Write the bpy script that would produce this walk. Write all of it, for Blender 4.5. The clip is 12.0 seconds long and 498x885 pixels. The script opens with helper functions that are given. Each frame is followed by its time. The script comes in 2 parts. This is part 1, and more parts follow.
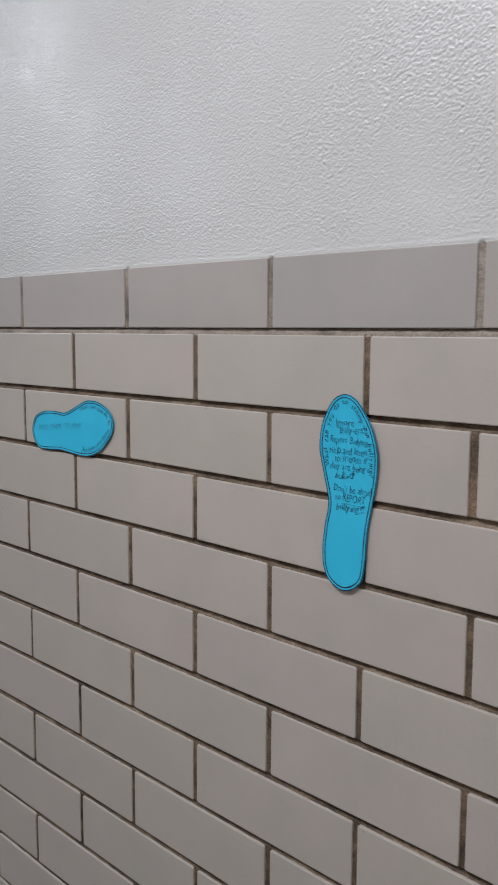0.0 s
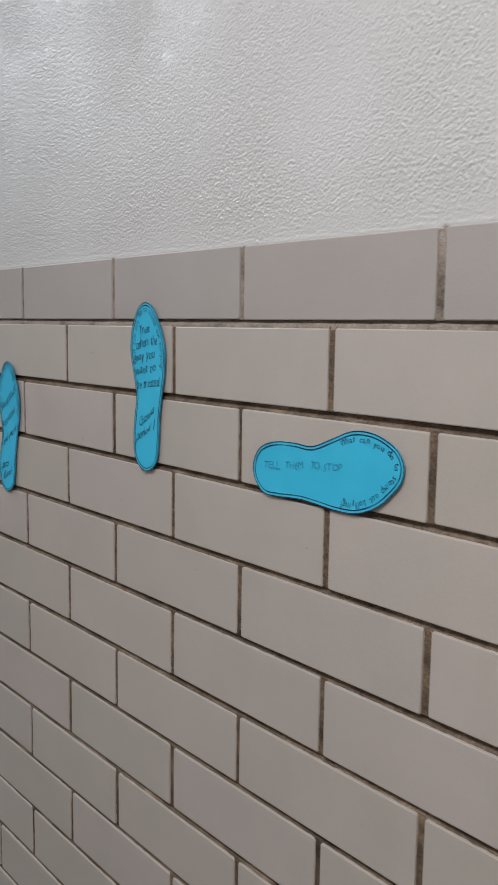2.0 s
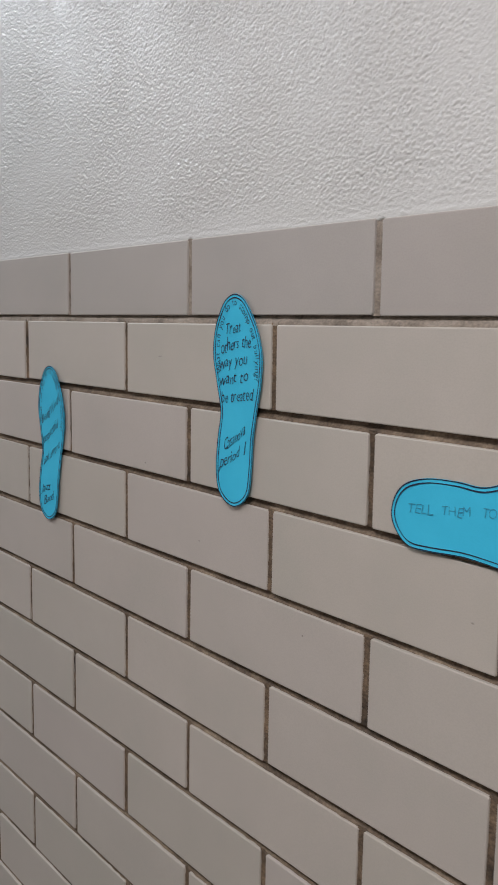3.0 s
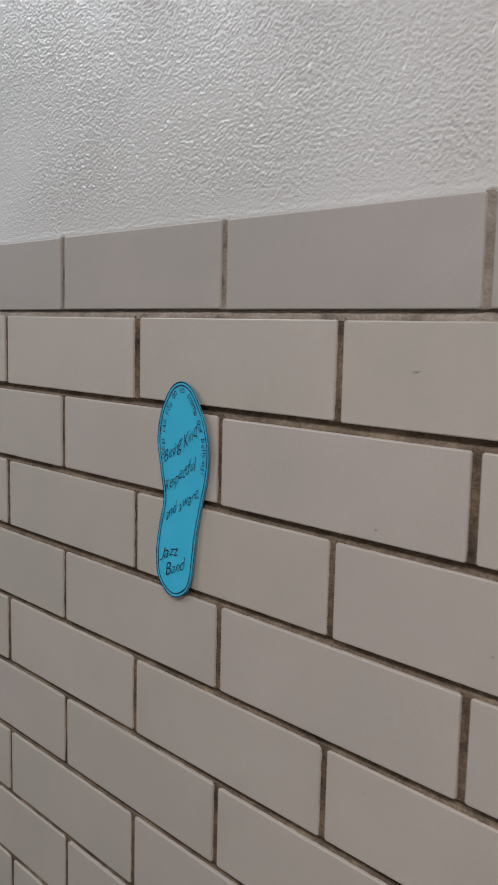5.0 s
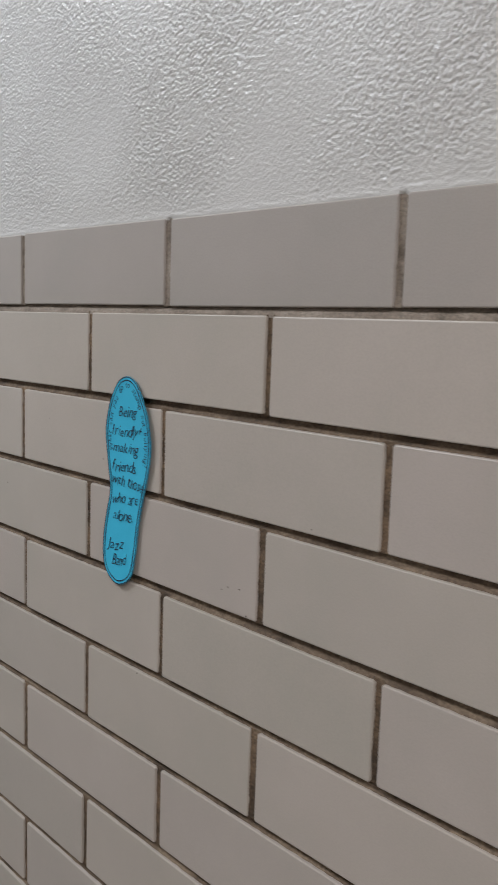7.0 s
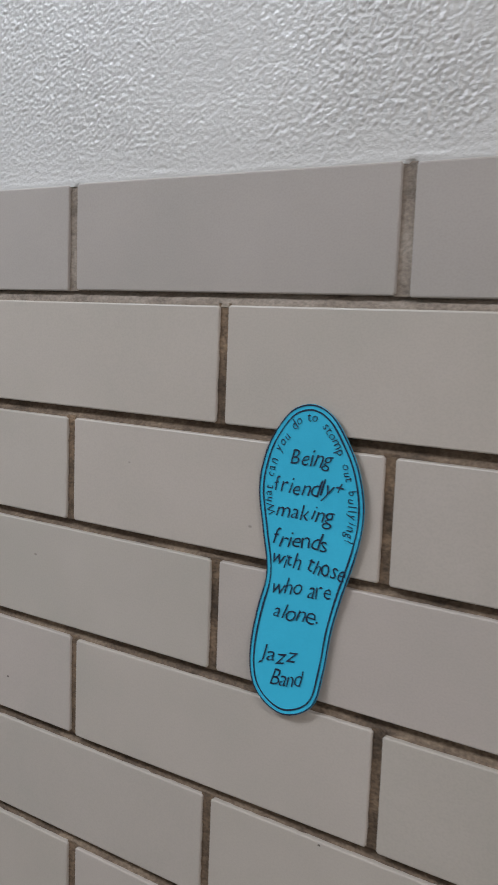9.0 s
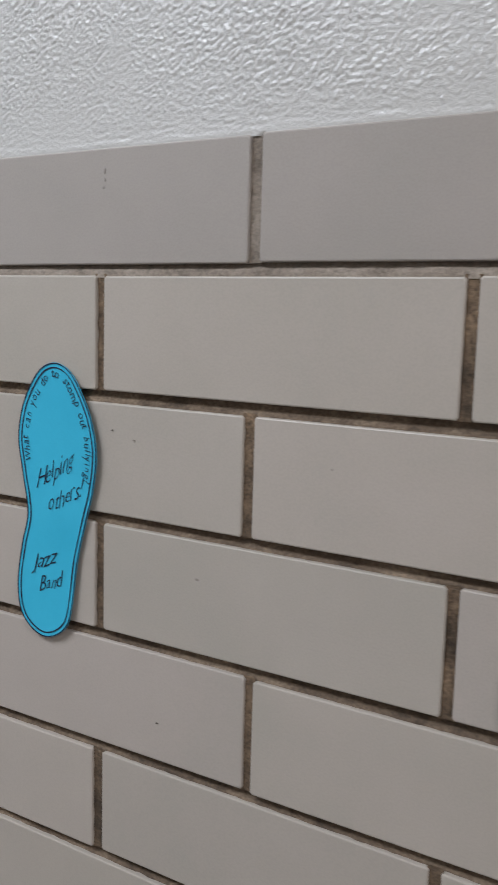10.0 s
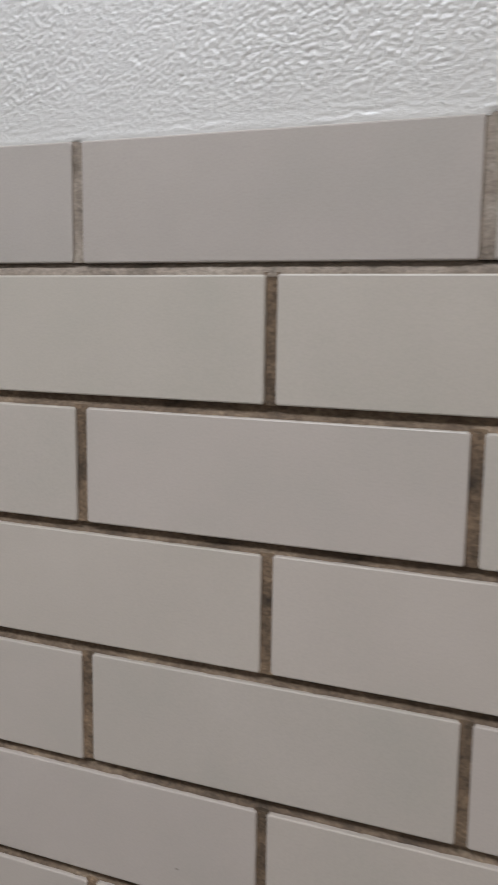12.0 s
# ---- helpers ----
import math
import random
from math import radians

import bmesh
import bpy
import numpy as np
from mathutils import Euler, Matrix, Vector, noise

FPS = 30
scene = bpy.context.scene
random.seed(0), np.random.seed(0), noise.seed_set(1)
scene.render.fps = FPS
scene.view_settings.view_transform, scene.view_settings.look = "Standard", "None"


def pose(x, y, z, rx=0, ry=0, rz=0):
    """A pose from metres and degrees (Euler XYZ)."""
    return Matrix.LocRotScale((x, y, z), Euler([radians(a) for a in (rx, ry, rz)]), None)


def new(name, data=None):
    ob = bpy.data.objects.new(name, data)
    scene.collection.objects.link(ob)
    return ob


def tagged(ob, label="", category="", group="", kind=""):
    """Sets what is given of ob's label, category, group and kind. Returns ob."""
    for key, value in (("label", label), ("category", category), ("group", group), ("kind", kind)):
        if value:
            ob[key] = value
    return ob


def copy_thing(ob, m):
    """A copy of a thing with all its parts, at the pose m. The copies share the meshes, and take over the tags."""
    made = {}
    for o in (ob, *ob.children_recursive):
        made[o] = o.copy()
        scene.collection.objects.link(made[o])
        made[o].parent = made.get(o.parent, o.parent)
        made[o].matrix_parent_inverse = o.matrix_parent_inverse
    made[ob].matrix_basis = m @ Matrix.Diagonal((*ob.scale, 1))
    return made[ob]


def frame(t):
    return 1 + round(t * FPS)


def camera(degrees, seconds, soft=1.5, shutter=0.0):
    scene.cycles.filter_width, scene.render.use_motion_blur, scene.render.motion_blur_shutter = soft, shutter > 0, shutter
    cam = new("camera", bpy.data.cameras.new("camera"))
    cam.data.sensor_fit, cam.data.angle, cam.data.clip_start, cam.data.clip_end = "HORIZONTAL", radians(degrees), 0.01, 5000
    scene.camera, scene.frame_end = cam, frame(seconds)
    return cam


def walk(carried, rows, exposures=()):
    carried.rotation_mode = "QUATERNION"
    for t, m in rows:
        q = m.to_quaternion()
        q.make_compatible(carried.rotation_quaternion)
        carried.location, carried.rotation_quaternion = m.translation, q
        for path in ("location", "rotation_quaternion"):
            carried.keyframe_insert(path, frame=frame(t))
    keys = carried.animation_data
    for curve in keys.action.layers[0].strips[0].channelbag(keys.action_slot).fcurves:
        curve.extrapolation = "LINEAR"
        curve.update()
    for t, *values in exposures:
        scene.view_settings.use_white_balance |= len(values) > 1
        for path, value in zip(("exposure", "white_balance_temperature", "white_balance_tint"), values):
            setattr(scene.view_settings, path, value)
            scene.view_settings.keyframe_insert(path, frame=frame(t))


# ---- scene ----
cam = camera(31.6, 12.0, soft=0.5, shutter=0.2)
# seconds, x along the wall, y off the wall, eye height, heading, pitch, roll
PATH = [
    (0.0, 0.792, -0.830, 1.525, 45.10, -7.23, -0.29),
    (0.5, 0.644, -0.769, 1.526, 45.93, -7.01, -0.87),
    (1.0, 0.489, -0.730, 1.520, 46.56, -7.17, -1.04),
    (1.5, 0.380, -0.728, 1.518, 48.89, -7.46, -0.89),
    (2.0, 0.241, -0.699, 1.520, 50.18, -7.46, -0.80),
    (2.5, 0.071, -0.653, 1.527, 50.64, -7.37, -0.88),
    (3.0, -0.038, -0.620, 1.519, 50.93, -7.62, -0.90),
    (3.5, -0.164, -0.604, 1.514, 51.30, -7.61, -0.95),
    (3.7, -0.226, -0.604, 1.516, 51.27, -7.42, -0.99),
    (5.3, -0.632, -0.608, 1.509, 45.95, -7.44, -1.30),
    (5.5, -0.700, -0.596, 1.514, 45.99, -7.50, -1.26),
    (6.0, -0.843, -0.570, 1.513, 46.28, -7.43, -1.36),
    (6.5, -0.948, -0.560, 1.508, 46.67, -7.66, -1.66),
    (7.0, -1.080, -0.570, 1.510, 47.45, -7.50, -1.90),
    (7.5, -1.221, -0.596, 1.516, 45.84, -7.36, -1.95),
    (9.3, -1.654, -0.558, 1.504, 32.00, -7.87, -1.97),
    (9.5, -1.700, -0.555, 1.501, 31.71, -7.94, -1.77),
    (10.0, -1.809, -0.553, 1.492, 31.07, -8.24, -1.59),
    (10.5, -1.971, -0.574, 1.498, 28.22, -8.29, -1.37),
    (11.0, -2.080, -0.605, 1.500, 23.74, -8.54, -0.98),
    (11.5, -2.174, -0.611, 1.494, 22.59, -8.77, -0.91),
    (12.0, -2.364, -0.584, 1.497, 22.38, -8.73, -0.76),
]
# seconds, stops, kelvin, tint
EXPOSURES = [(0.0, 0.00, 6200, 11), (1.5, 0.03, 6400, 11), (2.5, 0.10, 6480, 12), (3.5, 0.12, 6600, 12), (5.5, 0.07, 6600, 12), (6.0, 0.24, 6480, 12),
             (7.5, 0.09, 6760, 12), (9.5, 0.21, 6440, 12), (10.5, 0.09, 6600, 12), (11.5, -0.06, 6680, 13), (12.0, 0.15, 6740, 13)]
walk(cam, [(t, pose(x, y, z, 90 + pitch, roll, yaw)) for t, x, y, z, yaw, pitch, roll in PATH], EXPOSURES)

# ---- light ----
world = bpy.data.worlds.new("world")
world.use_nodes = True
world.node_tree.nodes["Background"].inputs[0].default_value = (0.6, 0.7, 0.9, 1)
world.node_tree.nodes["Background"].inputs[1].default_value = 0.05
scene.world = world
CEILING = 2.75
WIDTH = 2.4
X0, X1 = -7.5, 5.0
LAMPS = [(-6.0, -1.2, 30, (0.80, 0.89, 1.0)), (-3.0, -1.2, 31, (0.83, 0.91, 1.0)),
         (0.0, -1.2, 31, (0.97, 0.97, 1.0)), (3.0, -1.2, 28, (0.97, 0.97, 1.0))]
for lx, ly, watts, tint in LAMPS:
    data = bpy.data.lights.new("troffer_light", "AREA")
    data.shape, data.size, data.size_y = "RECTANGLE", 1.16, 0.56
    data.energy, data.color = watts, tint
    new("troffer_light", data).matrix_world = pose(lx, ly, CEILING - 0.03)


# ---- materials ----
def material(name):
    m = bpy.data.materials.new(name)
    m.use_nodes = True
    nt = m.node_tree
    return m, nt.nodes, nt.links, nt.nodes["Principled BSDF"]


def node(nodes, kind, **values):
    n = nodes.new(kind)
    for key, value in values.items():
        n.inputs[key.replace("_", " ")].default_value = value
    return n


def ramp(nodes, stops):
    n = nodes.new("ShaderNodeValToRGB")
    el = n.color_ramp.elements
    el[0].position, el[0].color = stops[0][0], (*stops[0][1], 1)
    el[1].position, el[1].color = stops[-1][0], (*stops[-1][1], 1)
    for at, col in stops[1:-1]:
        el.new(at).color = (*col, 1)
    return n


def mixed(nodes, links, mode, factor, a, b):
    n = nodes.new("ShaderNodeMix")
    n.data_type, n.blend_type = "RGBA", mode
    for socket, value in ((0, factor), (6, a), (7, b)):
        if hasattr(value, "is_linked"):
            links.new(value, n.inputs[socket])
        else:
            n.inputs[socket].default_value = value
    return n.outputs[2]


def place(nodes):
    return nodes.new("ShaderNodeNewGeometry").outputs["Position"]


def bump(nodes, links, height, strength, distance, shader, before=None):
    b = node(nodes, "ShaderNodeBump", Strength=strength, Distance=distance)
    links.new(height, b.inputs["Height"])
    if before:
        links.new(before, b.inputs["Normal"])
    links.new(b.outputs[0], shader.inputs["Normal"])
    return b.outputs[0]


def glazed_brick(name, tones, rough, loose=False):
    m, nodes, links, sh = material(name)
    if loose:
        pick = nodes.new("ShaderNodeNewGeometry").outputs["Random Per Island"]
    else:
        pick = nodes.new("ShaderNodeObjectInfo").outputs["Random"]
    tone = ramp(nodes, [(i / (len(tones) - 1), c) for i, c in enumerate(tones)])
    links.new(pick, tone.inputs[0])
    p = place(nodes)
    cloud = node(nodes, "ShaderNodeTexNoise", Scale=9.0, Detail=4.0, Roughness=0.6)
    links.new(p, cloud.inputs["Vector"])
    shade = ramp(nodes, [(0.28, (0.945, 0.955, 0.94)), (0.5, (1.0, 0.99, 0.98)), (0.72, (1.045, 1.035, 1.03))])
    links.new(cloud.outputs[0], shade.inputs[0])
    col = mixed(nodes, links, "MULTIPLY", 1.0, tone.outputs[0], shade.outputs[0])
    fine = node(nodes, "ShaderNodeTexNoise", Scale=650.0, Detail=2.0)
    links.new(p, fine.inputs["Vector"])
    speck = ramp(nodes, [(0.35, (0.93, 0.93, 0.93)), (0.6, (1.02, 1.02, 1.02))])
    links.new(fine.outputs[0], speck.inputs[0])
    col = mixed(nodes, links, "MULTIPLY", 0.6, col, speck.outputs[0])
    # sparse pits and scuffs in the glaze
    cell = node(nodes, "ShaderNodeTexVoronoi", Scale=17.0)
    stretch = node(nodes, "ShaderNodeMapping")
    stretch.inputs["Scale"].default_value = (1.0, 1.0, 1.7)
    links.new(p, stretch.inputs["Vector"])
    links.new(stretch.outputs[0], cell.inputs["Vector"])
    pit = ramp(nodes, [(0.022, (1, 1, 1)), (0.04, (0, 0, 0))])
    links.new(cell.outputs["Distance"], pit.inputs[0])
    chance = nodes.new("ShaderNodeSeparateColor")
    links.new(cell.outputs["Color"], chance.inputs[0])
    few = nodes.new("ShaderNodeMath")
    few.operation = "GREATER_THAN"
    few.inputs[1].default_value = 0.72
    links.new(chance.outputs[0], few.inputs[0])
    both = nodes.new("ShaderNodeMath")
    both.operation = "MULTIPLY"
    links.new(pit.outputs[0], both.inputs[0])
    links.new(few.outputs[0], both.inputs[1])
    weak = nodes.new("ShaderNodeMath")
    weak.operation = "MULTIPLY"
    weak.inputs[1].default_value = 0.7
    links.new(both.outputs[0], weak.inputs[0])
    col = mixed(nodes, links, "MIX", weak.outputs[0], col, (0.2, 0.17, 0.15, 1))
    links.new(col, sh.inputs["Base Color"])
    sheen = node(nodes, "ShaderNodeMapRange", To_Min=rough - 0.05, To_Max=rough + 0.1)
    links.new(cloud.outputs[0], sheen.inputs["Value"])
    links.new(sheen.outputs[0], sh.inputs["Roughness"])
    wave = node(nodes, "ShaderNodeTexNoise", Scale=45.0, Detail=3.0)
    links.new(p, wave.inputs["Vector"])
    first = bump(nodes, links, wave.outputs[0], 0.12, 0.002, sh)
    second = bump(nodes, links, fine.outputs[0], 0.08, 0.0006, sh, first)
    return m


TONES = [(0.468, 0.421, 0.375), (0.448, 0.410, 0.362), (0.460, 0.411, 0.376), (0.478, 0.429, 0.384), (0.450, 0.411, 0.366), (0.464, 0.416, 0.376)]
CAP = [(0.386, 0.351, 0.322), (0.394, 0.354, 0.323), (0.376, 0.349, 0.325), (0.389, 0.347, 0.319)]
BRICK = glazed_brick("glazed_brick", TONES, 0.38)
BRICK_CAP = glazed_brick("glazed_brick_grey", CAP, 0.45)
BRICK_FAR = glazed_brick("glazed_brick_far", TONES, 0.38, loose=True)


def mortar_material(name, tones, grit=0.6):
    m, nodes, links, sh = material(name)
    p = place(nodes)
    a = node(nodes, "ShaderNodeTexNoise", Scale=19.0, Detail=7.0, Roughness=0.72)
    b = node(nodes, "ShaderNodeTexNoise", Scale=420.0, Detail=3.0)
    streak = node(nodes, "ShaderNodeMapping")
    streak.inputs["Scale"].default_value = (0.75, 1.0, 1.0)
    links.new(p, streak.inputs["Vector"])
    links.new(streak.outputs[0], a.inputs["Vector"])
    links.new(streak.outputs[0], b.inputs["Vector"])
    tone = ramp(nodes, tones)
    links.new(a.outputs[0], tone.inputs[0])
    sand = ramp(nodes, [(0.3, (grit, grit, grit)), (0.65, (1.12, 1.12, 1.12))])
    links.new(b.outputs[0], sand.inputs[0])
    links.new(mixed(nodes, links, "MULTIPLY", 1.0, tone.outputs[0], sand.outputs[0]), sh.inputs["Base Color"])
    sh.inputs["Roughness"].default_value = 0.9
    bump(nodes, links, b.outputs[0], 0.6, 0.0012, sh)
    return m


def painted_plaster(name, colour, rough, peel):
    m, nodes, links, sh = material(name)
    p = place(nodes)
    big = node(nodes, "ShaderNodeTexNoise", Scale=3.5, Detail=4.0)
    fine = node(nodes, "ShaderNodeTexNoise", Scale=360.0, Detail=3.0, Roughness=0.62)
    for n in (big, fine):
        links.new(p, n.inputs["Vector"])
    tint = ramp(nodes, [(0.3, (0.95, 0.945, 0.93)), (0.7, (1.02, 1.02, 1.02))])
    links.new(big.outputs[0], tint.inputs[0])
    links.new(mixed(nodes, links, "MULTIPLY", 1.0, (*colour, 1), tint.outputs[0]), sh.inputs["Base Color"])
    sheen = node(nodes, "ShaderNodeMapRange", To_Min=rough - 0.06, To_Max=rough + 0.08)
    links.new(big.outputs[0], sheen.inputs["Value"])
    links.new(sheen.outputs[0], sh.inputs["Roughness"])
    sh.inputs["Specular IOR Level"].default_value = 0.5
    sh.inputs["Coat Weight"].default_value = 0.6
    sh.inputs["Coat Roughness"].default_value = 0.2
    first = bump(nodes, links, fine.outputs[0], 0.7, 0.0014, sh)
    if peel:
        lumps = node(nodes, "ShaderNodeTexNoise", Scale=110.0, Detail=2.0)
        links.new(p, lumps.inputs["Vector"])
        bump(nodes, links, lumps.outputs[0], 0.5, 0.003, sh, first)
    return m


MORTAR = mortar_material("mortar", [(0.3, (0.040, 0.028, 0.019)), (0.5, (0.160, 0.114, 0.078)), (0.7, (0.31, 0.235, 0.165))])
MORTAR_HEAD = mortar_material("mortar_ochre", [(0.34, (0.038, 0.027, 0.019)), (0.5, (0.158, 0.108, 0.069)), (0.68, (0.30, 0.205, 0.130))], 0.5)
MORTAR_PALE = mortar_material("mortar_pale", [(0.33, (0.095, 0.077, 0.060)), (0.48, (0.27, 0.222, 0.180)), (0.7, (0.40, 0.345, 0.290))], 0.75)
PLASTER = painted_plaster("gloss_painted_plaster", (0.60, 0.588, 0.57), 0.36, False)
PLASTER_FAR = painted_plaster("painted_plaster_plain", (0.645, 0.63, 0.60), 0.4, True)
CEILING_PAINT = painted_plaster("ceiling_paint", (0.8, 0.8, 0.78), 0.7, False)


def floor_material():
    m, nodes, links, sh = material("floor_vinyl")
    p = place(nodes)
    a = node(nodes, "ShaderNodeTexNoise", Scale=60.0, Detail=5.0)
    links.new(p, a.inputs["Vector"])
    tone = ramp(nodes, [(0.35, (0.075, 0.067, 0.058)), (0.65, (0.12, 0.108, 0.094))])
    links.new(a.outputs[0], tone.inputs[0])
    links.new(tone.outputs[0], sh.inputs["Base Color"])
    sh.inputs["Roughness"].default_value = 0.35
    return m


def paper_material():
    m, nodes, links, sh = material("blue_paper")
    p = place(nodes)
    a = node(nodes, "ShaderNodeTexNoise", Scale=14.0, Detail=4.0)
    b = node(nodes, "ShaderNodeTexNoise", Scale=900.0, Detail=2.0)
    for n in (a, b):
        links.new(p, n.inputs["Vector"])
    tone = ramp(nodes, [(0.3, (0.032, 0.45, 0.675)), (0.7, (0.044, 0.50, 0.73))])
    links.new(a.outputs[0], tone.inputs[0])
    fibre = ramp(nodes, [(0.3, (0.92, 0.95, 0.96)), (0.7, (1.05, 1.03, 1.02))])
    links.new(b.outputs[0], fibre.inputs[0])
    links.new(mixed(nodes, links, "MULTIPLY", 0.7, tone.outputs[0], fibre.outputs[0]), sh.inputs["Base Color"])
    sh.inputs["Roughness"].default_value = 0.75
    sh.inputs["Specular IOR Level"].default_value = 0.3
    bump(nodes, links, b.outputs[0], 0.1, 0.0003, sh)
    return m


def ink_material(name, a, b):
    m, nodes, links, sh = material(name)
    p = place(nodes)
    n = node(nodes, "ShaderNodeTexNoise", Scale=260.0, Detail=2.0)
    links.new(p, n.inputs["Vector"])
    tone = ramp(nodes, [(0.35, a), (0.7, b)])
    links.new(n.outputs[0], tone.inputs[0])
    links.new(tone.outputs[0], sh.inputs["Base Color"])
    sh.inputs["Roughness"].default_value = 0.6
    return m


def plain(name, colour, rough, glow=0.0):
    m, nodes, links, sh = material(name)
    sh.inputs["Base Color"].default_value = (*colour, 1)
    sh.inputs["Roughness"].default_value = rough
    if glow:
        sh.inputs["Emission Color"].default_value = (1, 1, 1, 1)
        sh.inputs["Emission Strength"].default_value = glow
    return m


FLOOR = floor_material()
PAPER = paper_material()
MARKER = ink_material("marker_ink", (0.004, 0.010, 0.035), (0.008, 0.022, 0.06))
PEN = ink_material("pen_ink", (0.006, 0.05, 0.10), (0.015, 0.10, 0.17))
PENCIL = ink_material("faint_pencil", (0.02, 0.2, 0.32), (0.03, 0.30, 0.44))
FRAME = plain("white_enamel", (0.75, 0.75, 0.73), 0.4)
DIFFUSER = plain("lit_diffuser", (0.8, 0.8, 0.8), 0.5, 1.0)


# ---- building tools ----
def mesh_object(name, verts, faces, mat, parent=None, smooth=False):
    me = bpy.data.meshes.new(name)
    me.from_pydata(verts, [], faces)
    me.materials.append(mat)
    if smooth:
        me.shade_smooth()
    me.update()
    ob = new(name, me)
    ob.parent = parent
    return ob


def part(name, bm, mat, parent, label=""):
    me = bpy.data.meshes.new(name)
    bm.to_mesh(me)
    bm.free()
    me.materials.append(mat)
    ob = new(name, me)
    ob.parent = parent
    return tagged(ob, label)


def box(bm, x0, x1, y0, y1, z0, z1):
    m = Matrix.LocRotScale(((x0 + x1) / 2, (y0 + y1) / 2, (z0 + z1) / 2), None, (x1 - x0, y1 - y0, z1 - z0))
    bmesh.ops.create_cube(bm, size=1, matrix=m)


def slab(name, mat, x0, x1, y0, y1, z0, z1, label, category):
    bm = bmesh.new()
    box(bm, x0, x1, y0, y1, z0, z1)
    return tagged(part(name, bm, mat, None), label, category, kind="structure")


def band_noise(ny, nx, step, size, seed, band=0.33):
    """A periodic random field whose lumps are about size metres across."""
    rng = np.random.default_rng(seed)
    fy, fx = np.fft.fftfreq(ny, step)[:, None], np.fft.rfftfreq(nx, step)[None, :]
    r = np.hypot(fy, fx) * size
    spec = np.fft.rfft2(rng.standard_normal((ny, nx))) * np.exp(-((r - 0.55) / band) ** 2)
    field = np.fft.irfft2(spec, (ny, nx))
    return field / field.std()


# ---- corridor ----
L, H, JOINT = 0.3048, 0.1016, 0.0094
TOP = 1.626
COURSES = 16
PLASTER_FOOT = 1.6174
BOND = [-0.0027, 0.0025, -0.0032, 0.0025, -0.0008, 0.0014]
NEAR0, NEAR1 = -12, 3
DRIFT = {(0, -7): -0.0034, (2, -7): -0.0032}


def joint_x(course, k):
    """Where an upright joint of a course stands."""
    return k * L + (L / 2 if course % 2 else 0.0) + (BOND[course] if course < len(BOND) else 0.0) + DRIFT.get((course, k), 0.0)



floor = slab("floor", FLOOR, X0, X1, -WIDTH, 0.02, -0.1, 0.0, "speckled grey vinyl corridor floor", "floor")
ceiling = slab("ceiling", CEILING_PAINT, X0 - 0.1, X1 + 0.1, -WIDTH - 0.1, 0.15, CEILING, CEILING + 0.1, "flat white painted corridor ceiling", "ceiling")
wall_south = slab("wall_south", PLASTER_FAR, X0, X1, -WIDTH - 0.1, -WIDTH, 0.0, CEILING, "plain white painted corridor wall", "wall")
# Unseen slab, added to cut low bounce and reflections on the brick.
bounce_slab = slab("wall_south_dado", BRICK_FAR, X0, X1, -WIDTH, -WIDTH + 0.012, 0.0, 1.62, "unseen taupe slab added to cut bounce off the far wall", "wall")
wall_west = slab("wall_west", PLASTER_FAR, X0 - 0.1, X0, -WIDTH - 0.1, 0.15, -0.1, CEILING, "plain white painted end wall", "wall")
wall_east = slab("wall_east", PLASTER_FAR, X1, X1 + 0.1, -WIDTH - 0.1, 0.15, -0.1, CEILING, "plain white painted end wall", "wall")
wall_north = slab("wall_north", MORTAR, X0, X1, 0.0125, 0.15, 0.0, CEILING, "corridor wall with taupe glazed brick below textured white plaster", "wall")


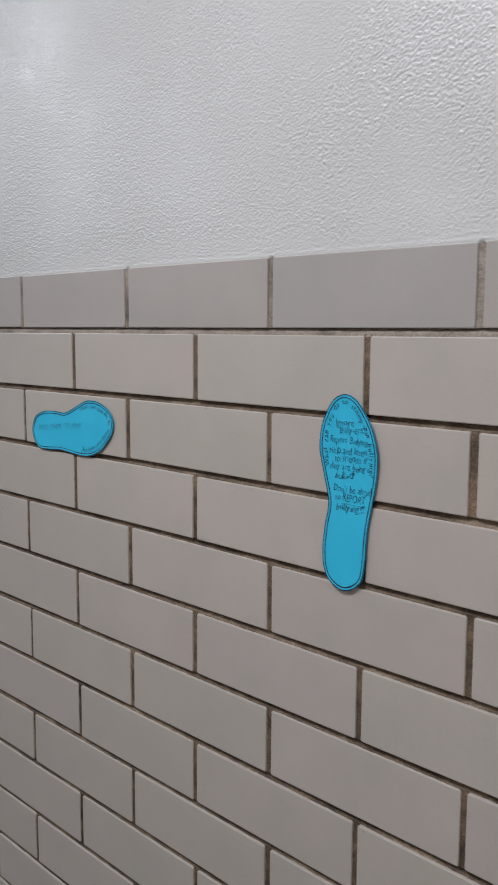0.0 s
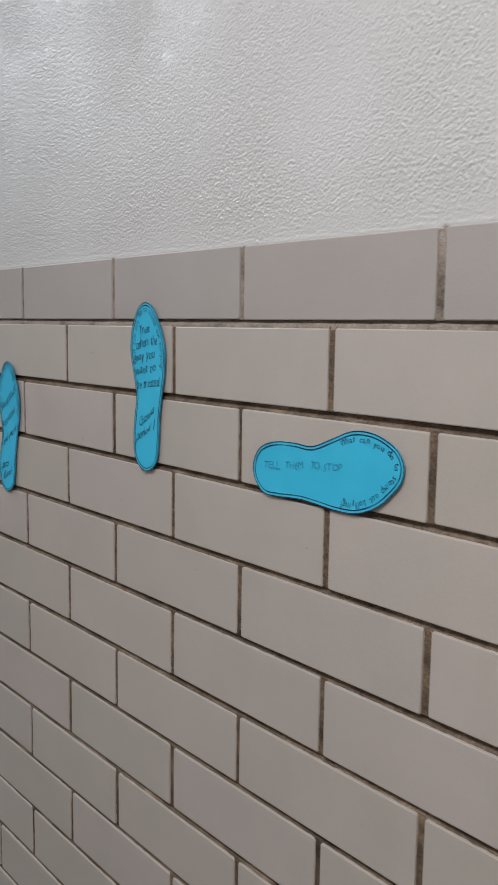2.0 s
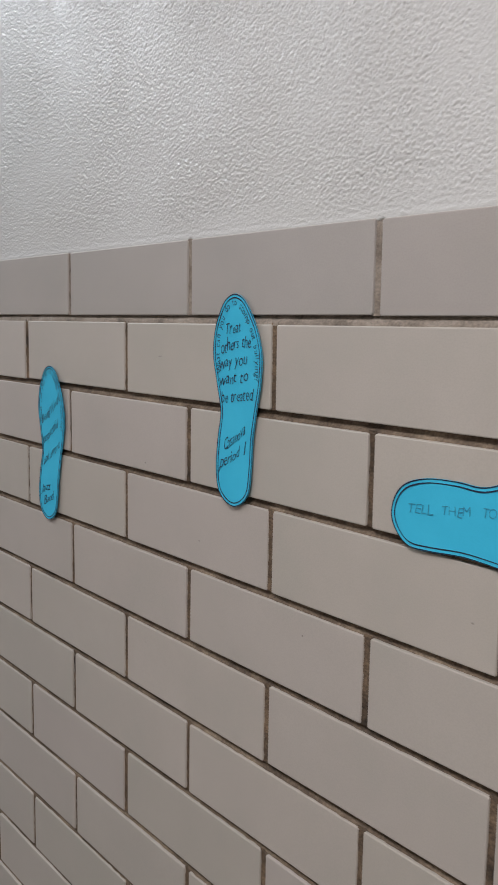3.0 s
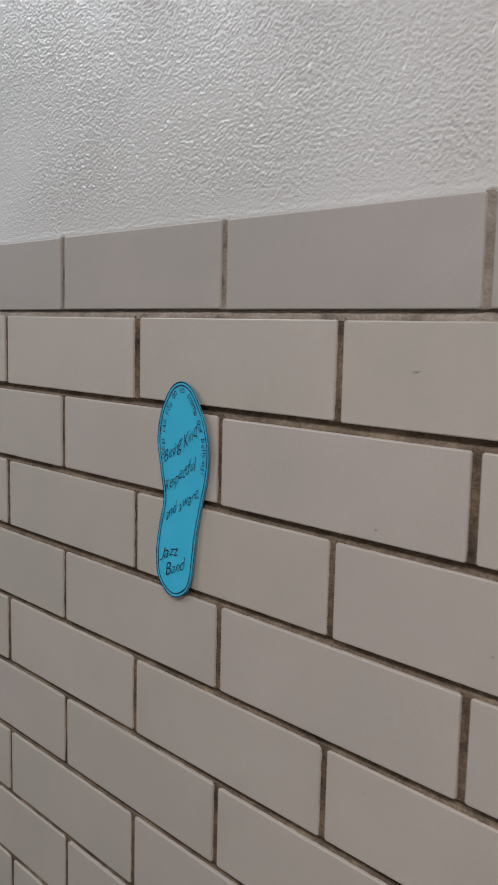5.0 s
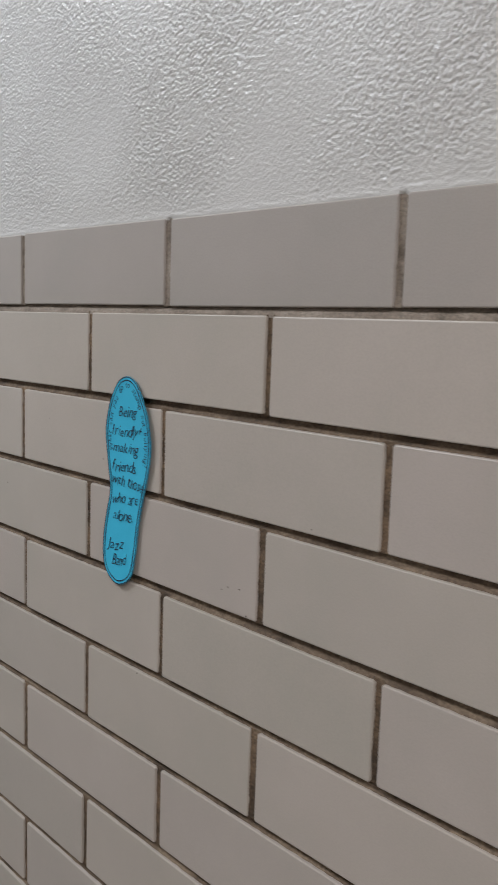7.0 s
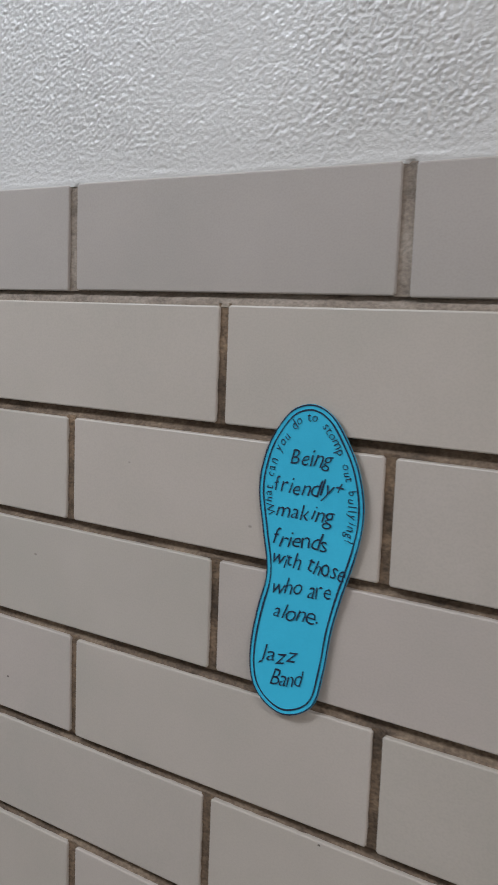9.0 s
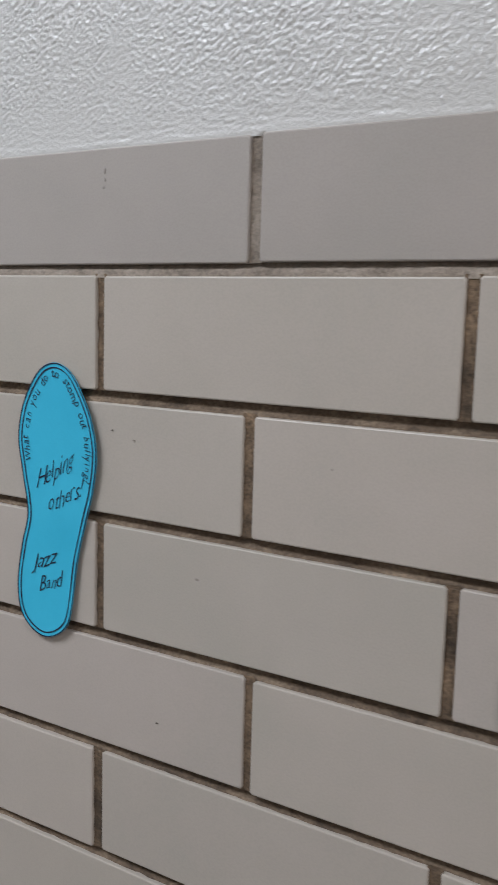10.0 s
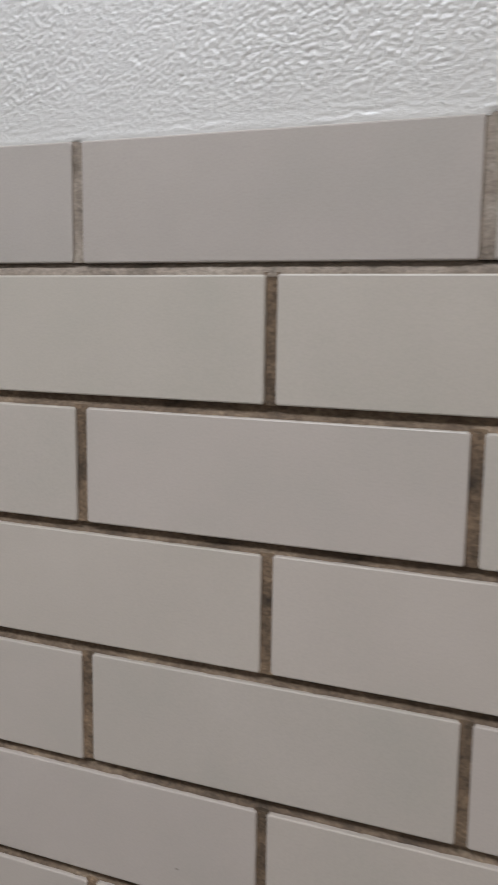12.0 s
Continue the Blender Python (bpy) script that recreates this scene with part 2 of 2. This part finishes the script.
def plaster():
    """The rolled, lumpy gloss paint above the brick, over the stretch that is walked."""
    step = 0.00125
    x0, x1, z0, z1 = -3.05, 0.65, PLASTER_FOOT, 2.16
    nx, nz = int((x1 - x0) / step), int((z1 - z0) / step)
    xs, zs = x0 + np.arange(nx) * step, z0 + np.arange(nz) * step
    lumps = band_noise(nz, nx, step, 0.0022, 3, 0.65)
    wide = band_noise(nz, nx, step, 0.0054, 5)
    patch = band_noise(nz, nx, step, 0.16, 7)
    bald = band_noise(nz, nx, step, 0.05, 13)
    flat = np.clip(0.95 + 0.16 * patch, 0.35, 1.2) * np.clip(1.9 - 0.6 * bald, 0.6, 1.0)
    above = zs[:, None] - z0
    foot = np.clip((above - 0.006 + 0.006 * wide + 0.006 * bald) / 0.026, 0.10, 1.0)
    raw = lumps + 0.15 * wide - 0.1
    relief = 1.25 * np.tanh(np.where(raw < 0, 0.35 * raw, 0.65 * raw))
    height = relief * 0.00090 * flat * foot + 0.0005 * patch * np.clip(above / 0.06, 0.0, 1.0)
    # trowel streaks along the foot, and a torn nick above each upright joint
    rng = np.random.default_rng(21)
    fz, fx = np.fft.fftfreq(nz, step)[:, None], np.fft.rfftfreq(nx, step)[None, :]
    spec = np.fft.rfft2(rng.standard_normal((nz, nx))) * np.exp(-(fx * 0.020) ** 2 - ((np.abs(fz) - 170) / 90) ** 2)
    streak = np.fft.irfft2(spec, (nz, nx))
    height = height + 0.00009 * streak / streak.std() * np.exp(-((above - 0.008) / 0.010) ** 2)
    y = 0.0022 - height - 0.0004 * np.exp(-((above - 0.0035) / 0.003) ** 2)
    for k in range(NEAR0, NEAR1):
        at = k * L + BOND[0] + 0.002 * math.sin(k * 5.1)
        tear = 0.0020 + 0.0010 * math.sin(k * 3.7)
        y = y + 0.0028 * np.exp(-((xs[None] - at) / 0.0034) ** 2) * np.exp(-(above / tear) ** 2)
    zz = np.repeat(zs[:, None], nx, 1)
    co = np.stack([np.repeat(xs[None], nz, 0), y, zz], -1).reshape(-1, 3)
    i = (np.arange(nz - 1)[:, None] * nx + np.arange(nx - 1)[None]).ravel()
    quads = np.stack([i, i + 1, i + 1 + nx, i + nx], -1)
    me = bpy.data.meshes.new("plaster")
    me.vertices.add(len(co))
    me.vertices.foreach_set("co", co.ravel())
    me.loops.add(quads.size)
    me.loops.foreach_set("vertex_index", quads.ravel())
    me.polygons.add(len(quads))
    me.polygons.foreach_set("loop_start", np.arange(len(quads)) * 4)
    me.update(calc_edges=True)
    me.validate()
    me.shade_smooth()
    me.materials.append(PLASTER)
    ob = new("plaster", me)
    ob.parent = wall_north
    # the rest of the plaster, out of the way
    bm = bmesh.new()
    box(bm, X0, x0, 0.003, 0.012, PLASTER_FOOT, CEILING)
    box(bm, x0 + (nx - 1) * step, X1, 0.003, 0.012, PLASTER_FOOT, CEILING)
    box(bm, x0, x0 + (nx - 1) * step, 0.003, 0.012, z0 + (nz - 1) * step, CEILING)
    part("plaster", bm, PLASTER_FAR, wall_north)


plaster()


def mortar_joints():
    """Tooled joints: hollow strips with a rough surface, paler round the top course."""
    pale, brown, ochre = ([], []), ([], []), ([], [])
    bed = [(-0.5, 0.0032), (-0.3, 0.0044), (-0.05, 0.0066), (0.2, 0.0082), (0.5, 0.0088)]
    top_bed = [(-0.5, 0.0026), (-0.25, 0.0030), (0.05, 0.0038), (0.25, 0.0062), (0.5, 0.0080)]
    head = [(-0.5, 0.0022), (-0.3, 0.0030), (0.0, 0.0034), (0.3, 0.0030), (0.5, 0.0022)]
    half = JOINT * 0.62

    def strip(ax, az, bx, bz, steps, profile, to):
        verts, faces = to
        base = len(verts)
        along = Vector((bx - ax, 0, bz - az)).normalized()
        across = Vector((-along.z, 0, along.x))
        for s in range(steps + 1):
            f = s / steps
            c = Vector((ax + (bx - ax) * f, 0, az + (bz - az) * f))
            for u, depth in profile:
                q = c + across * (u * 2 * half)
                rough = 0.0011 * noise.noise(q * 90) + 0.0007 * noise.noise(q * 260)
                verts.append((q.x, depth + rough, q.z))
        n = len(profile)
        for s in range(steps):
            for j in range(n - 1):
                v = base + s * n + j
                faces.append((v, v + n, v + n + 1, v + 1))

    for line in range(1, COURSES + 1):
        z = TOP - line * H
        strip(NEAR0 * L, z, NEAR1 * L, z, 1100, top_bed if line == 1 else bed, pale if line == 1 else brown)
    for course in range(COURSES):
        for k in range(NEAR0, NEAR1):
            x = joint_x(course, k)
            z1 = TOP - course * H - JOINT / 2
            strip(x, z1 - H + JOINT, x, z1 + (0.002 if course else 0.0), 24, head, ochre if course else pale)
    for (verts, faces), mat in ((brown, MORTAR), (ochre, MORTAR_HEAD), (pale, MORTAR_PALE)):
        tagged(mesh_object("mortar_joints", verts, faces, mat, wall_north, smooth=True), kind="stuff")


mortar_joints()


def ceiling_light():
    """A recessed fluorescent troffer."""
    ob = new("ceiling_light")
    tagged(ob, "lit white fluorescent troffer set in the ceiling", "ceiling light", "troffers along the corridor")
    bm = bmesh.new()
    for x0, x1, y0, y1 in ((-0.62, 0.62, -0.32, -0.29), (-0.62, 0.62, 0.29, 0.32), (-0.62, -0.59, -0.29, 0.29), (0.59, 0.62, -0.29, 0.29)):
        box(bm, x0, x1, y0, y1, -0.02, 0.0)
    part("frame", bm, FRAME, ob)
    bm = bmesh.new()
    box(bm, -0.59, 0.59, -0.29, 0.29, -0.012, -0.002)
    part("diffuser", bm, DIFFUSER, ob, "glowing white acrylic diffuser")
    return ob


first_light = ceiling_light()
first_light.matrix_basis = pose(LAMPS[0][0], LAMPS[0][1], CEILING)
for lx, ly, watts, tint in LAMPS[1:]:
    copy_thing(first_light, pose(lx, ly, CEILING))


# ---- paper footprints ----
LEFT = [(0.006, -0.014), (0.020, -0.026), (0.045, -0.0305), (0.078, -0.028), (0.107, -0.0235), (0.140, -0.031), (0.172, -0.0385), (0.200, -0.0355), (0.221, -0.0265), (0.2365, -0.0145)]
RIGHT = [(0.2365, 0.0185), (0.221, 0.0325), (0.200, 0.0450), (0.172, 0.0525), (0.140, 0.0505), (0.107, 0.0435), (0.078, 0.0385), (0.045, 0.0365), (0.020, 0.0330), (0.006, 0.0210)]


def sole_outline():
    """The closed outline of a shoe sole, heel down, 24 cm long, smoothed through its stations."""
    pts = [(0.004, 0.0)] + [(x, z) for z, x in LEFT] + [(0.002, 0.2425)] + [(x, z) for z, x in RIGHT]
    n, out = len(pts), []
    for i in range(n):
        a, b, c, d = (Vector(pts[(i + o) % n]) for o in (-1, 0, 1, 2))
        for s in range(6):
            t = s / 6
            out.append(0.5 * (2 * b + (c - a) * t + (2 * a - 5 * b + 4 * c - d) * t ** 2 + (3 * b - a - 3 * c + d) * t ** 3))
    return out


OUTLINE = sole_outline()


def inset(points, by):
    out, n = [], len(points)
    for i in range(n):
        t = (points[(i + 1) % n] - points[i - 1]).normalized()
        out.append(points[i] + Vector((t.y, -t.x)) * by)
    return out


def paper_lift(x, z, seed):
    """How far the sheet stands off the wall at that place: taped in the middle, lifting at the rim."""
    u, v = (x - 0.005) / 0.05, (z - 0.12) / 0.12
    wave = noise.noise(Vector((x * 14, z * 14, seed * 7.3)))
    return 0.0012 + 0.0022 * max(0.0, u) ** 2 + 0.0026 * v * v * (1.0 if v < 0 else 0.6) + 0.0009 * (wave + 0.6)


def footprint_sheet(bm, points, seed, front, back):
    """A cut sheet with thickness, gently buckled."""
    rings = []
    for f in (1.0, 0.95, 0.88, 0.78, 0.66, 0.54, 0.42, 0.3):
        ring = []
        for p in points:
            mid = Vector((0.006, min(max(p.y, 0.04), 0.19)))
            q = mid + (p - mid) * f
            ring.append(bm.verts.new((q.x, -paper_lift(q.x, q.y, seed) - front, q.y)))
        rings.append(ring)
    n = len(points)
    for a, b in zip(rings, rings[1:]):
        for i in range(n):
            bm.faces.new((a[i], b[i], b[(i + 1) % n], a[(i + 1) % n]))
    inner = rings[-1]
    # close the middle across its width
    for i in range(1, n // 2 - 1):
        j = n - i
        quad = [inner[i], inner[j % n], inner[j - 1], inner[i + 1]]
        if len(set(quad)) == 4:
            bm.faces.new(quad)
    bm.faces.new((inner[0], inner[n - 1], inner[1]))
    rim = [bm.verts.new((p.x, -paper_lift(p.x, p.y, seed) - back, p.y)) for p in points]
    for i in range(n):
        bm.faces.new((rings[0][i], rings[0][(i + 1) % n], rim[(i + 1) % n], rim[i]))
    bmesh.ops.recalc_face_normals(bm, faces=bm.faces)


def drawn_line(bm, points, width, seed, off):
    n = len(points)
    wide = [width * (1.0 + 0.45 * noise.noise(Vector((p.x * 40, p.y * 40, seed * 2.7)))) for p in points]
    inner = [p + (q - p) * (w / width) for p, q, w in zip(points, inset(points, width), wide)]
    a = [bm.verts.new((p.x, -paper_lift(p.x, p.y, seed) - off, p.y)) for p in points]
    b = [bm.verts.new((p.x, -paper_lift(p.x, p.y, seed) - off, p.y)) for p in inner]
    for i in range(n):
        bm.faces.new((a[i], b[i], b[(i + 1) % n], a[(i + 1) % n]))


def glyphs(text, size, weight=0.0):
    """Vertices and faces of a line of text that starts at the origin, with its width."""
    data = bpy.data.curves.new("writing", "FONT")
    data.body, data.size, data.resolution_u, data.offset = text, size, 2, weight
    ob = bpy.data.objects.new("writing", data)
    scene.collection.objects.link(ob)
    me = bpy.data.meshes.new_from_object(ob.evaluated_get(bpy.context.evaluated_depsgraph_get()))
    bpy.data.objects.remove(ob)
    verts, faces = [v.co.copy() for v in me.vertices], [tuple(p.vertices) for p in me.polygons]
    bpy.data.meshes.remove(me)
    return verts, faces, max((v.x for v in verts), default=0)


def letters(parent, ink, text, x, z, size, turn, seed, width=None, slant=0.2, weight=0.0, rises=False):
    """A hand-written line centred on (x, z), unsteady in slant, size and baseline; where it rises, its letters stay upright."""
    rng = random.Random(f"{text}{seed}")
    line, pen = [], 0.0
    for ch in text:
        if ch == " ":
            pen += 0.32 * size
            continue
        verts, faces, w = glyphs(ch, size, weight)
        grow, tip, rise = rng.uniform(0.9, 1.14), radians(rng.uniform(-7, 7)), rng.uniform(-0.08, 0.08) * size
        lean = slant + rng.uniform(-0.1, 0.1)
        made = []
        for v in verts:
            wob = Vector((v.x / size * 2.2, v.y / size * 2.2, seed * 3.1 + pen * 400))
            vx = (v.x - w / 2) * grow + v.y * lean + 0.055 * size * noise.noise(wob)
            vy = v.y * grow + 0.055 * size * noise.noise(wob + Vector((9, 4, 0)))
            made.append((pen + w / 2 + vx * math.cos(tip) - vy * math.sin(tip), vx * math.sin(tip) + vy * math.cos(tip) + rise))
        line.append((made, faces))
        pen += w + 0.03 * size
    stretch = (width / pen) if width else 0.9
    c, s = math.cos(radians(turn)), math.sin(radians(turn))
    for made, faces in line:
        bm = bmesh.new()
        new_verts = []
        for vx, vy in made:
            px, py = (vx - pen / 2) * stretch, vy - size * 0.33
            if rises:
                qx, qz = x + px * c, z + px * s + py
            else:
                qx, qz = x + px * c - py * s, z + px * s + py * c
            new_verts.append(bm.verts.new((qx, -paper_lift(qx, qz, seed) - 0.0010, qz)))
        for f in faces:
            bm.faces.new([new_verts[i] for i in f])
        part("letter", bm, ink, parent)


def rim_writing(seed, parent):
    """The question that runs round the toe, letter by letter."""
    text = "What can you do to stomp out bullying?"
    track = inset(OUTLINE, 0.0094)
    start = min(range(len(track)), key=lambda i: (track[i] - Vector((-0.029, 0.152))).length)
    stop = min(range(len(track)), key=lambda i: (track[i] - Vector((0.0430, 0.145))).length)
    path = track[start:stop + 1]
    marks = [0.0]
    for a, b in zip(path, path[1:]):
        marks.append(marks[-1] + (b - a).length)
    wide = {"W": 1.5, "m": 1.4, "w": 1.3, " ": 1.0}
    widths = [0.6 if ch in "ilt!?" else wide.get(ch, 1.0) for ch in text]
    unit, at = marks[-1] / sum(widths), 0.0
    for ch, w in zip(text, widths):
        d = at + w * unit / 2
        at += w * unit
        if ch == " ":
            continue
        i = min(max(1, next((k for k, m in enumerate(marks) if m >= d), len(marks) - 1)), len(marks) - 1)
        f = (d - marks[i - 1]) / max(1e-9, marks[i] - marks[i - 1])
        p, t = path[i - 1].lerp(path[i], f), (path[i] - path[i - 1])
        letters(parent, MARKER, ch, p.x, p.y, 0.0104, math.degrees(math.atan2(t.y, t.x)), seed, slant=0.05, weight=-0.00006)


def footprint(x, z, lean, seed, lines, ink, label):
    """A sole cut from blue paper with its drawn border and its writing. (x, z) is the heel's tip."""
    ob = new("paper_footprint")
    tagged(ob, label, "paper cutout", "paper footprints along the wall")
    ob.matrix_basis = pose(x, 0, z, 0, lean, 0)
    bm = bmesh.new()
    footprint_sheet(bm, OUTLINE, seed, 0.0004, 0.0)
    sheet = part("sheet", bm, PAPER, ob)
    bm = bmesh.new()
    drawn_line(bm, inset(OUTLINE, 0.0002), 0.0011, seed, 0.0008)
    part("cut_line", bm, MARKER, ob, "dark printed edge line")
    bm = bmesh.new()
    drawn_line(bm, inset(OUTLINE, 0.0037), 0.0013, seed, 0.0008)
    part("border_line", bm, MARKER, ob, "dark drawn border line")
    rim_writing(seed, sheet)
    for text, lx, lz, size, turn, width in lines:
        stroke = 0.0008 if size < 0.015 else 0.0014
        letters(sheet, ink, text, lx, lz, size, turn, seed, width, weight=(stroke - 0.09 * size) / 2, rises=abs(turn) < 60)
    return ob


# text, place on the sole, letter height, tilt, width of the line
IGNORE = [("Ignore", 0.001, 0.208, 0.0125, 2, 0.029), ("Bully-ers!!", 0.013, 0.200, 0.0120, 3, 0.040), ("Report Bullying", 0.007, 0.187, 0.0125, 0, 0.059),
          ("Help and listen", 0.006, 0.174, 0.0125, 1, 0.058), ("to friends if", 0.010, 0.1645, 0.0125, 1, 0.050), ("they are being", 0.005, 0.154, 0.0125, 0, 0.056),
          ("bullied!", 0.001, 0.1435, 0.0125, 2, 0.030), ("Don't be afraid", 0.0135, 0.1265, 0.0130, -1, 0.059), ("to REPORT", 0.010, 0.1165, 0.0130, 0, 0.046),
          ("_", 0.017, 0.1150, 0.0130, 0, 0.036), ("bullying!!!", 0.010, 0.1045, 0.0130, 1, 0.044)]
STOP = [("TELL", -0.0020, 0.034, 0.0125, 90, 0.031), ("THEM", -0.0015, 0.074, 0.0125, 90, 0.032), ("TO", -0.0010, 0.109, 0.0125, 90, 0.015), ("STOP", 0.0015, 0.137, 0.0125, 88, 0.030)]
TREAT = [("Treat", -0.001, 0.204, 0.0185, 8, 0.029), ("others the", 0.004, 0.186, 0.0190, 9, 0.056), ("way you", -0.001, 0.167, 0.0190, 8, 0.051),
         ("want to", 0.000, 0.148, 0.0190, 8, 0.053), ("be treated.", 0.008, 0.128, 0.0185, 7, 0.061), ("Casanova", 0.004, 0.080, 0.0185, 33, 0.048), ("period 1", 0.000, 0.058, 0.0185, 26, 0.052)]
KIND = [("Being", -0.011, 0.164, 0.0205, 36, 0.037), ("Kind,", 0.019, 0.186, 0.0215, 36, 0.030), ("Respectful", 0.003, 0.139, 0.0205, 36, 0.062),
        ("and aware.", 0.010, 0.109, 0.0200, 34, 0.068), ("Jazz", -0.006, 0.051, 0.0190, 20, 0.030), ("Band", 0.004, 0.034, 0.0200, 22, 0.034)]
FRIENDLY = [("Being", 0.003, 0.202, 0.0185, 9, 0.036), ("friendly+", 0.004, 0.181, 0.0180, 8, 0.059), ("making", 0.003, 0.162, 0.0185, 7, 0.050), ("friends", 0.002, 0.139, 0.0180, 8, 0.048),
            ("with those", 0.011, 0.123, 0.0180, 3, 0.064), ("who are", 0.008, 0.103, 0.0190, 9, 0.053), ("alone.", 0.006, 0.083, 0.0190, 6, 0.041), ("Jazz", -0.004, 0.046, 0.0185, 12, 0.031), ("Band", 0.005, 0.029, 0.0185, 12, 0.029)]
HELPING = [("Helping", 0.006, 0.151, 0.0225, 36, 0.050), ("others!", 0.019, 0.130, 0.0215, 30, 0.043), ("Jazz", 0.001, 0.070, 0.0190, 22, 0.028), ("Band", 0.009, 0.052, 0.0190, 22, 0.027)]
footprint(0.1255, 1.2080, 0, 1, IGNORE, PEN, "blue paper footprint with a long anti-bullying list, upright on the brick")
footprint(-0.8252, 1.3110, 0, 3, TREAT, MARKER, "blue paper footprint with bold writing, reaching onto the top course")
footprint(-1.2958, 1.2101, 3.3, 4, KIND, MARKER, "blue paper footprint with slanting writing, leaning on the brick wall")
footprint(-1.9135, 1.2090, 4.6, 5, FRIENDLY, MARKER, "blue paper footprint filled with writing, leaning on the brick wall")
footprint(-2.3470, 1.2066, 4.3, 6, HELPING, MARKER, "blue paper footprint with two short words, leaning on the brick wall")
tell = footprint(-0.5812, 1.3487, 82.3, 2, STOP, PENCIL, "blue paper footprint lying sideways with faint pencil words")


# ---- glazed bricks ----
def brick_mesh(name, x0, x1, z0, z1, mat):
    """One glazed brick face with rounded arrises, centred on its own origin."""
    bm = bmesh.new()
    rows = [(0.0, 0.0125), (0.0, 0.0013), (0.0004, 0.0004), (0.0013, 0.0)]
    rings = []
    for cut, y in rows:
        xa, xb, za, zb, c = x0 + cut, x1 - cut, z0 + cut, z1 - cut, 0.0016
        rings.append([bm.verts.new((x, y, z)) for x, z in ((xa + c, za), (xb - c, za), (xb, za + c), (xb, zb - c), (xb - c, zb), (xa + c, zb), (xa, zb - c), (xa, za + c))])
    for a, b in zip(rings, rings[1:]):
        for i in range(8):
            bm.faces.new((a[i], a[(i + 1) % 8], b[(i + 1) % 8], b[i]))
    bm.faces.new(rings[-1])
    me = bpy.data.meshes.new(name)
    bm.to_mesh(me)
    bm.free()
    me.materials.append(mat)
    return me


def bricks():
    rng = random.Random(11)
    w, h = L - JOINT, H - JOINT
    shapes = [brick_mesh("brick", -w / 2 + a, w / 2 + b, -h / 2 + c, h / 2 + d, BRICK)
              for a, b, c, d in ((0, 0, 0, 0), (0.0006, 0.0004, 0.0004, 0), (-0.0005, 0.0003, 0, -0.0005), (0.0003, -0.0006, -0.0004, 0.0003), (-0.0003, 0.0006, 0.0003, 0.0004))]
    caps = [brick_mesh("brick", -w / 2 + a, w / 2 + b, -h / 2, h / 2 - 0.0026, BRICK_CAP) for a, b in ((0, 0), (0.0005, 0.0004), (-0.0004, -0.0003))]
    far = bmesh.new()
    for course in range(COURSES):
        z = TOP - (course + 0.5) * H
        for k in range(int(X0 / L) + 1, int(X1 / L) - 1):
            left, right = joint_x(course, k), joint_x(course, k + 1)
            x = (left + right) / 2
            if NEAR0 <= k < NEAR1:
                shape = rng.choice(caps if course == 0 else shapes)
                if abs(right - left - L) > 0.001:
                    half = (right - left - JOINT) / 2
                    shape = brick_mesh("brick", -half, half, -h / 2, h / 2 - (0.0026 if course == 0 else 0.0), BRICK if course else BRICK_CAP)
                ob = new("brick", shape)
                ob.parent = wall_north
                ob.matrix_basis = pose(x + rng.uniform(-0.0006, 0.0006), rng.uniform(-0.0007, 0.0005) * (0.3 if course == 0 else 1.0), z + rng.uniform(-0.0005, 0.0005), rng.uniform(-0.25, 0.25), rng.uniform(-0.1, 0.1), rng.uniform(-0.15, 0.15))
            else:
                box(far, x - w / 2, x + w / 2, 0.0, 0.011, z - h / 2, z + h / 2)
    tagged(part("bricks", far, BRICK_FAR, wall_north), kind="stuff")


bricks()


# ---- chips and scuffs in the glaze ----
CHIP = ink_material("bare_clay_chip", (0.12, 0.10, 0.085), (0.24, 0.20, 0.175))
SCUFF = ink_material("grey_scuff", (0.33, 0.298, 0.274), (0.37, 0.335, 0.308))


def chip(x, z, wide, high, mat, seed):
    """A thin ragged fleck on a brick's face."""
    rng = random.Random(seed)
    bm = bmesh.new()
    rim = []
    for i in range(9):
        a = i / 9 * math.tau
        r = rng.uniform(0.6, 1.1)
        rim.append(bm.verts.new((x + wide * r * math.cos(a), -0.0008, z + high * r * math.sin(a))))
    bm.faces.new(rim)
    back = [bm.verts.new((v.co.x, 0.0003, v.co.z)) for v in rim]
    for i in range(9):
        bm.faces.new((rim[i], back[i], back[(i + 1) % 9], rim[(i + 1) % 9]))
    bmesh.ops.recalc_face_normals(bm, faces=bm.faces)
    part("glaze_chip", bm, mat, wall_north)


for i, (x, z, size) in enumerate([(-0.0722, 1.3873, 1.3), (-1.7289, 1.2458, 0.8), (-1.7024, 1.2520, 1.2), (-1.6911, 1.2275, 1.4), (-1.6084, 1.3310, 1.2), (-1.8718, 1.1110, 1.2),
                                  (-0.7027, 1.1895, 1.2), (-2.2691, 1.3961, 1.3), (-2.2465, 1.3899, 1.1), (-2.2202, 1.1565, 1.3)]):
    chip(x, z, size * 0.0009, size * 0.0006, CHIP, i)
for i, (x, z, wide, high) in enumerate([(-2.2782, 1.6010, 0.0008, 0.0026), (-2.2776, 1.5945, 0.0006, 0.0018), (-2.2790, 1.5885, 0.0010, 0.0012), (-0.9786, 1.4775, 0.0040, 0.0012)]):
    chip(x, z, wide, high, SCUFF, 40 + i)
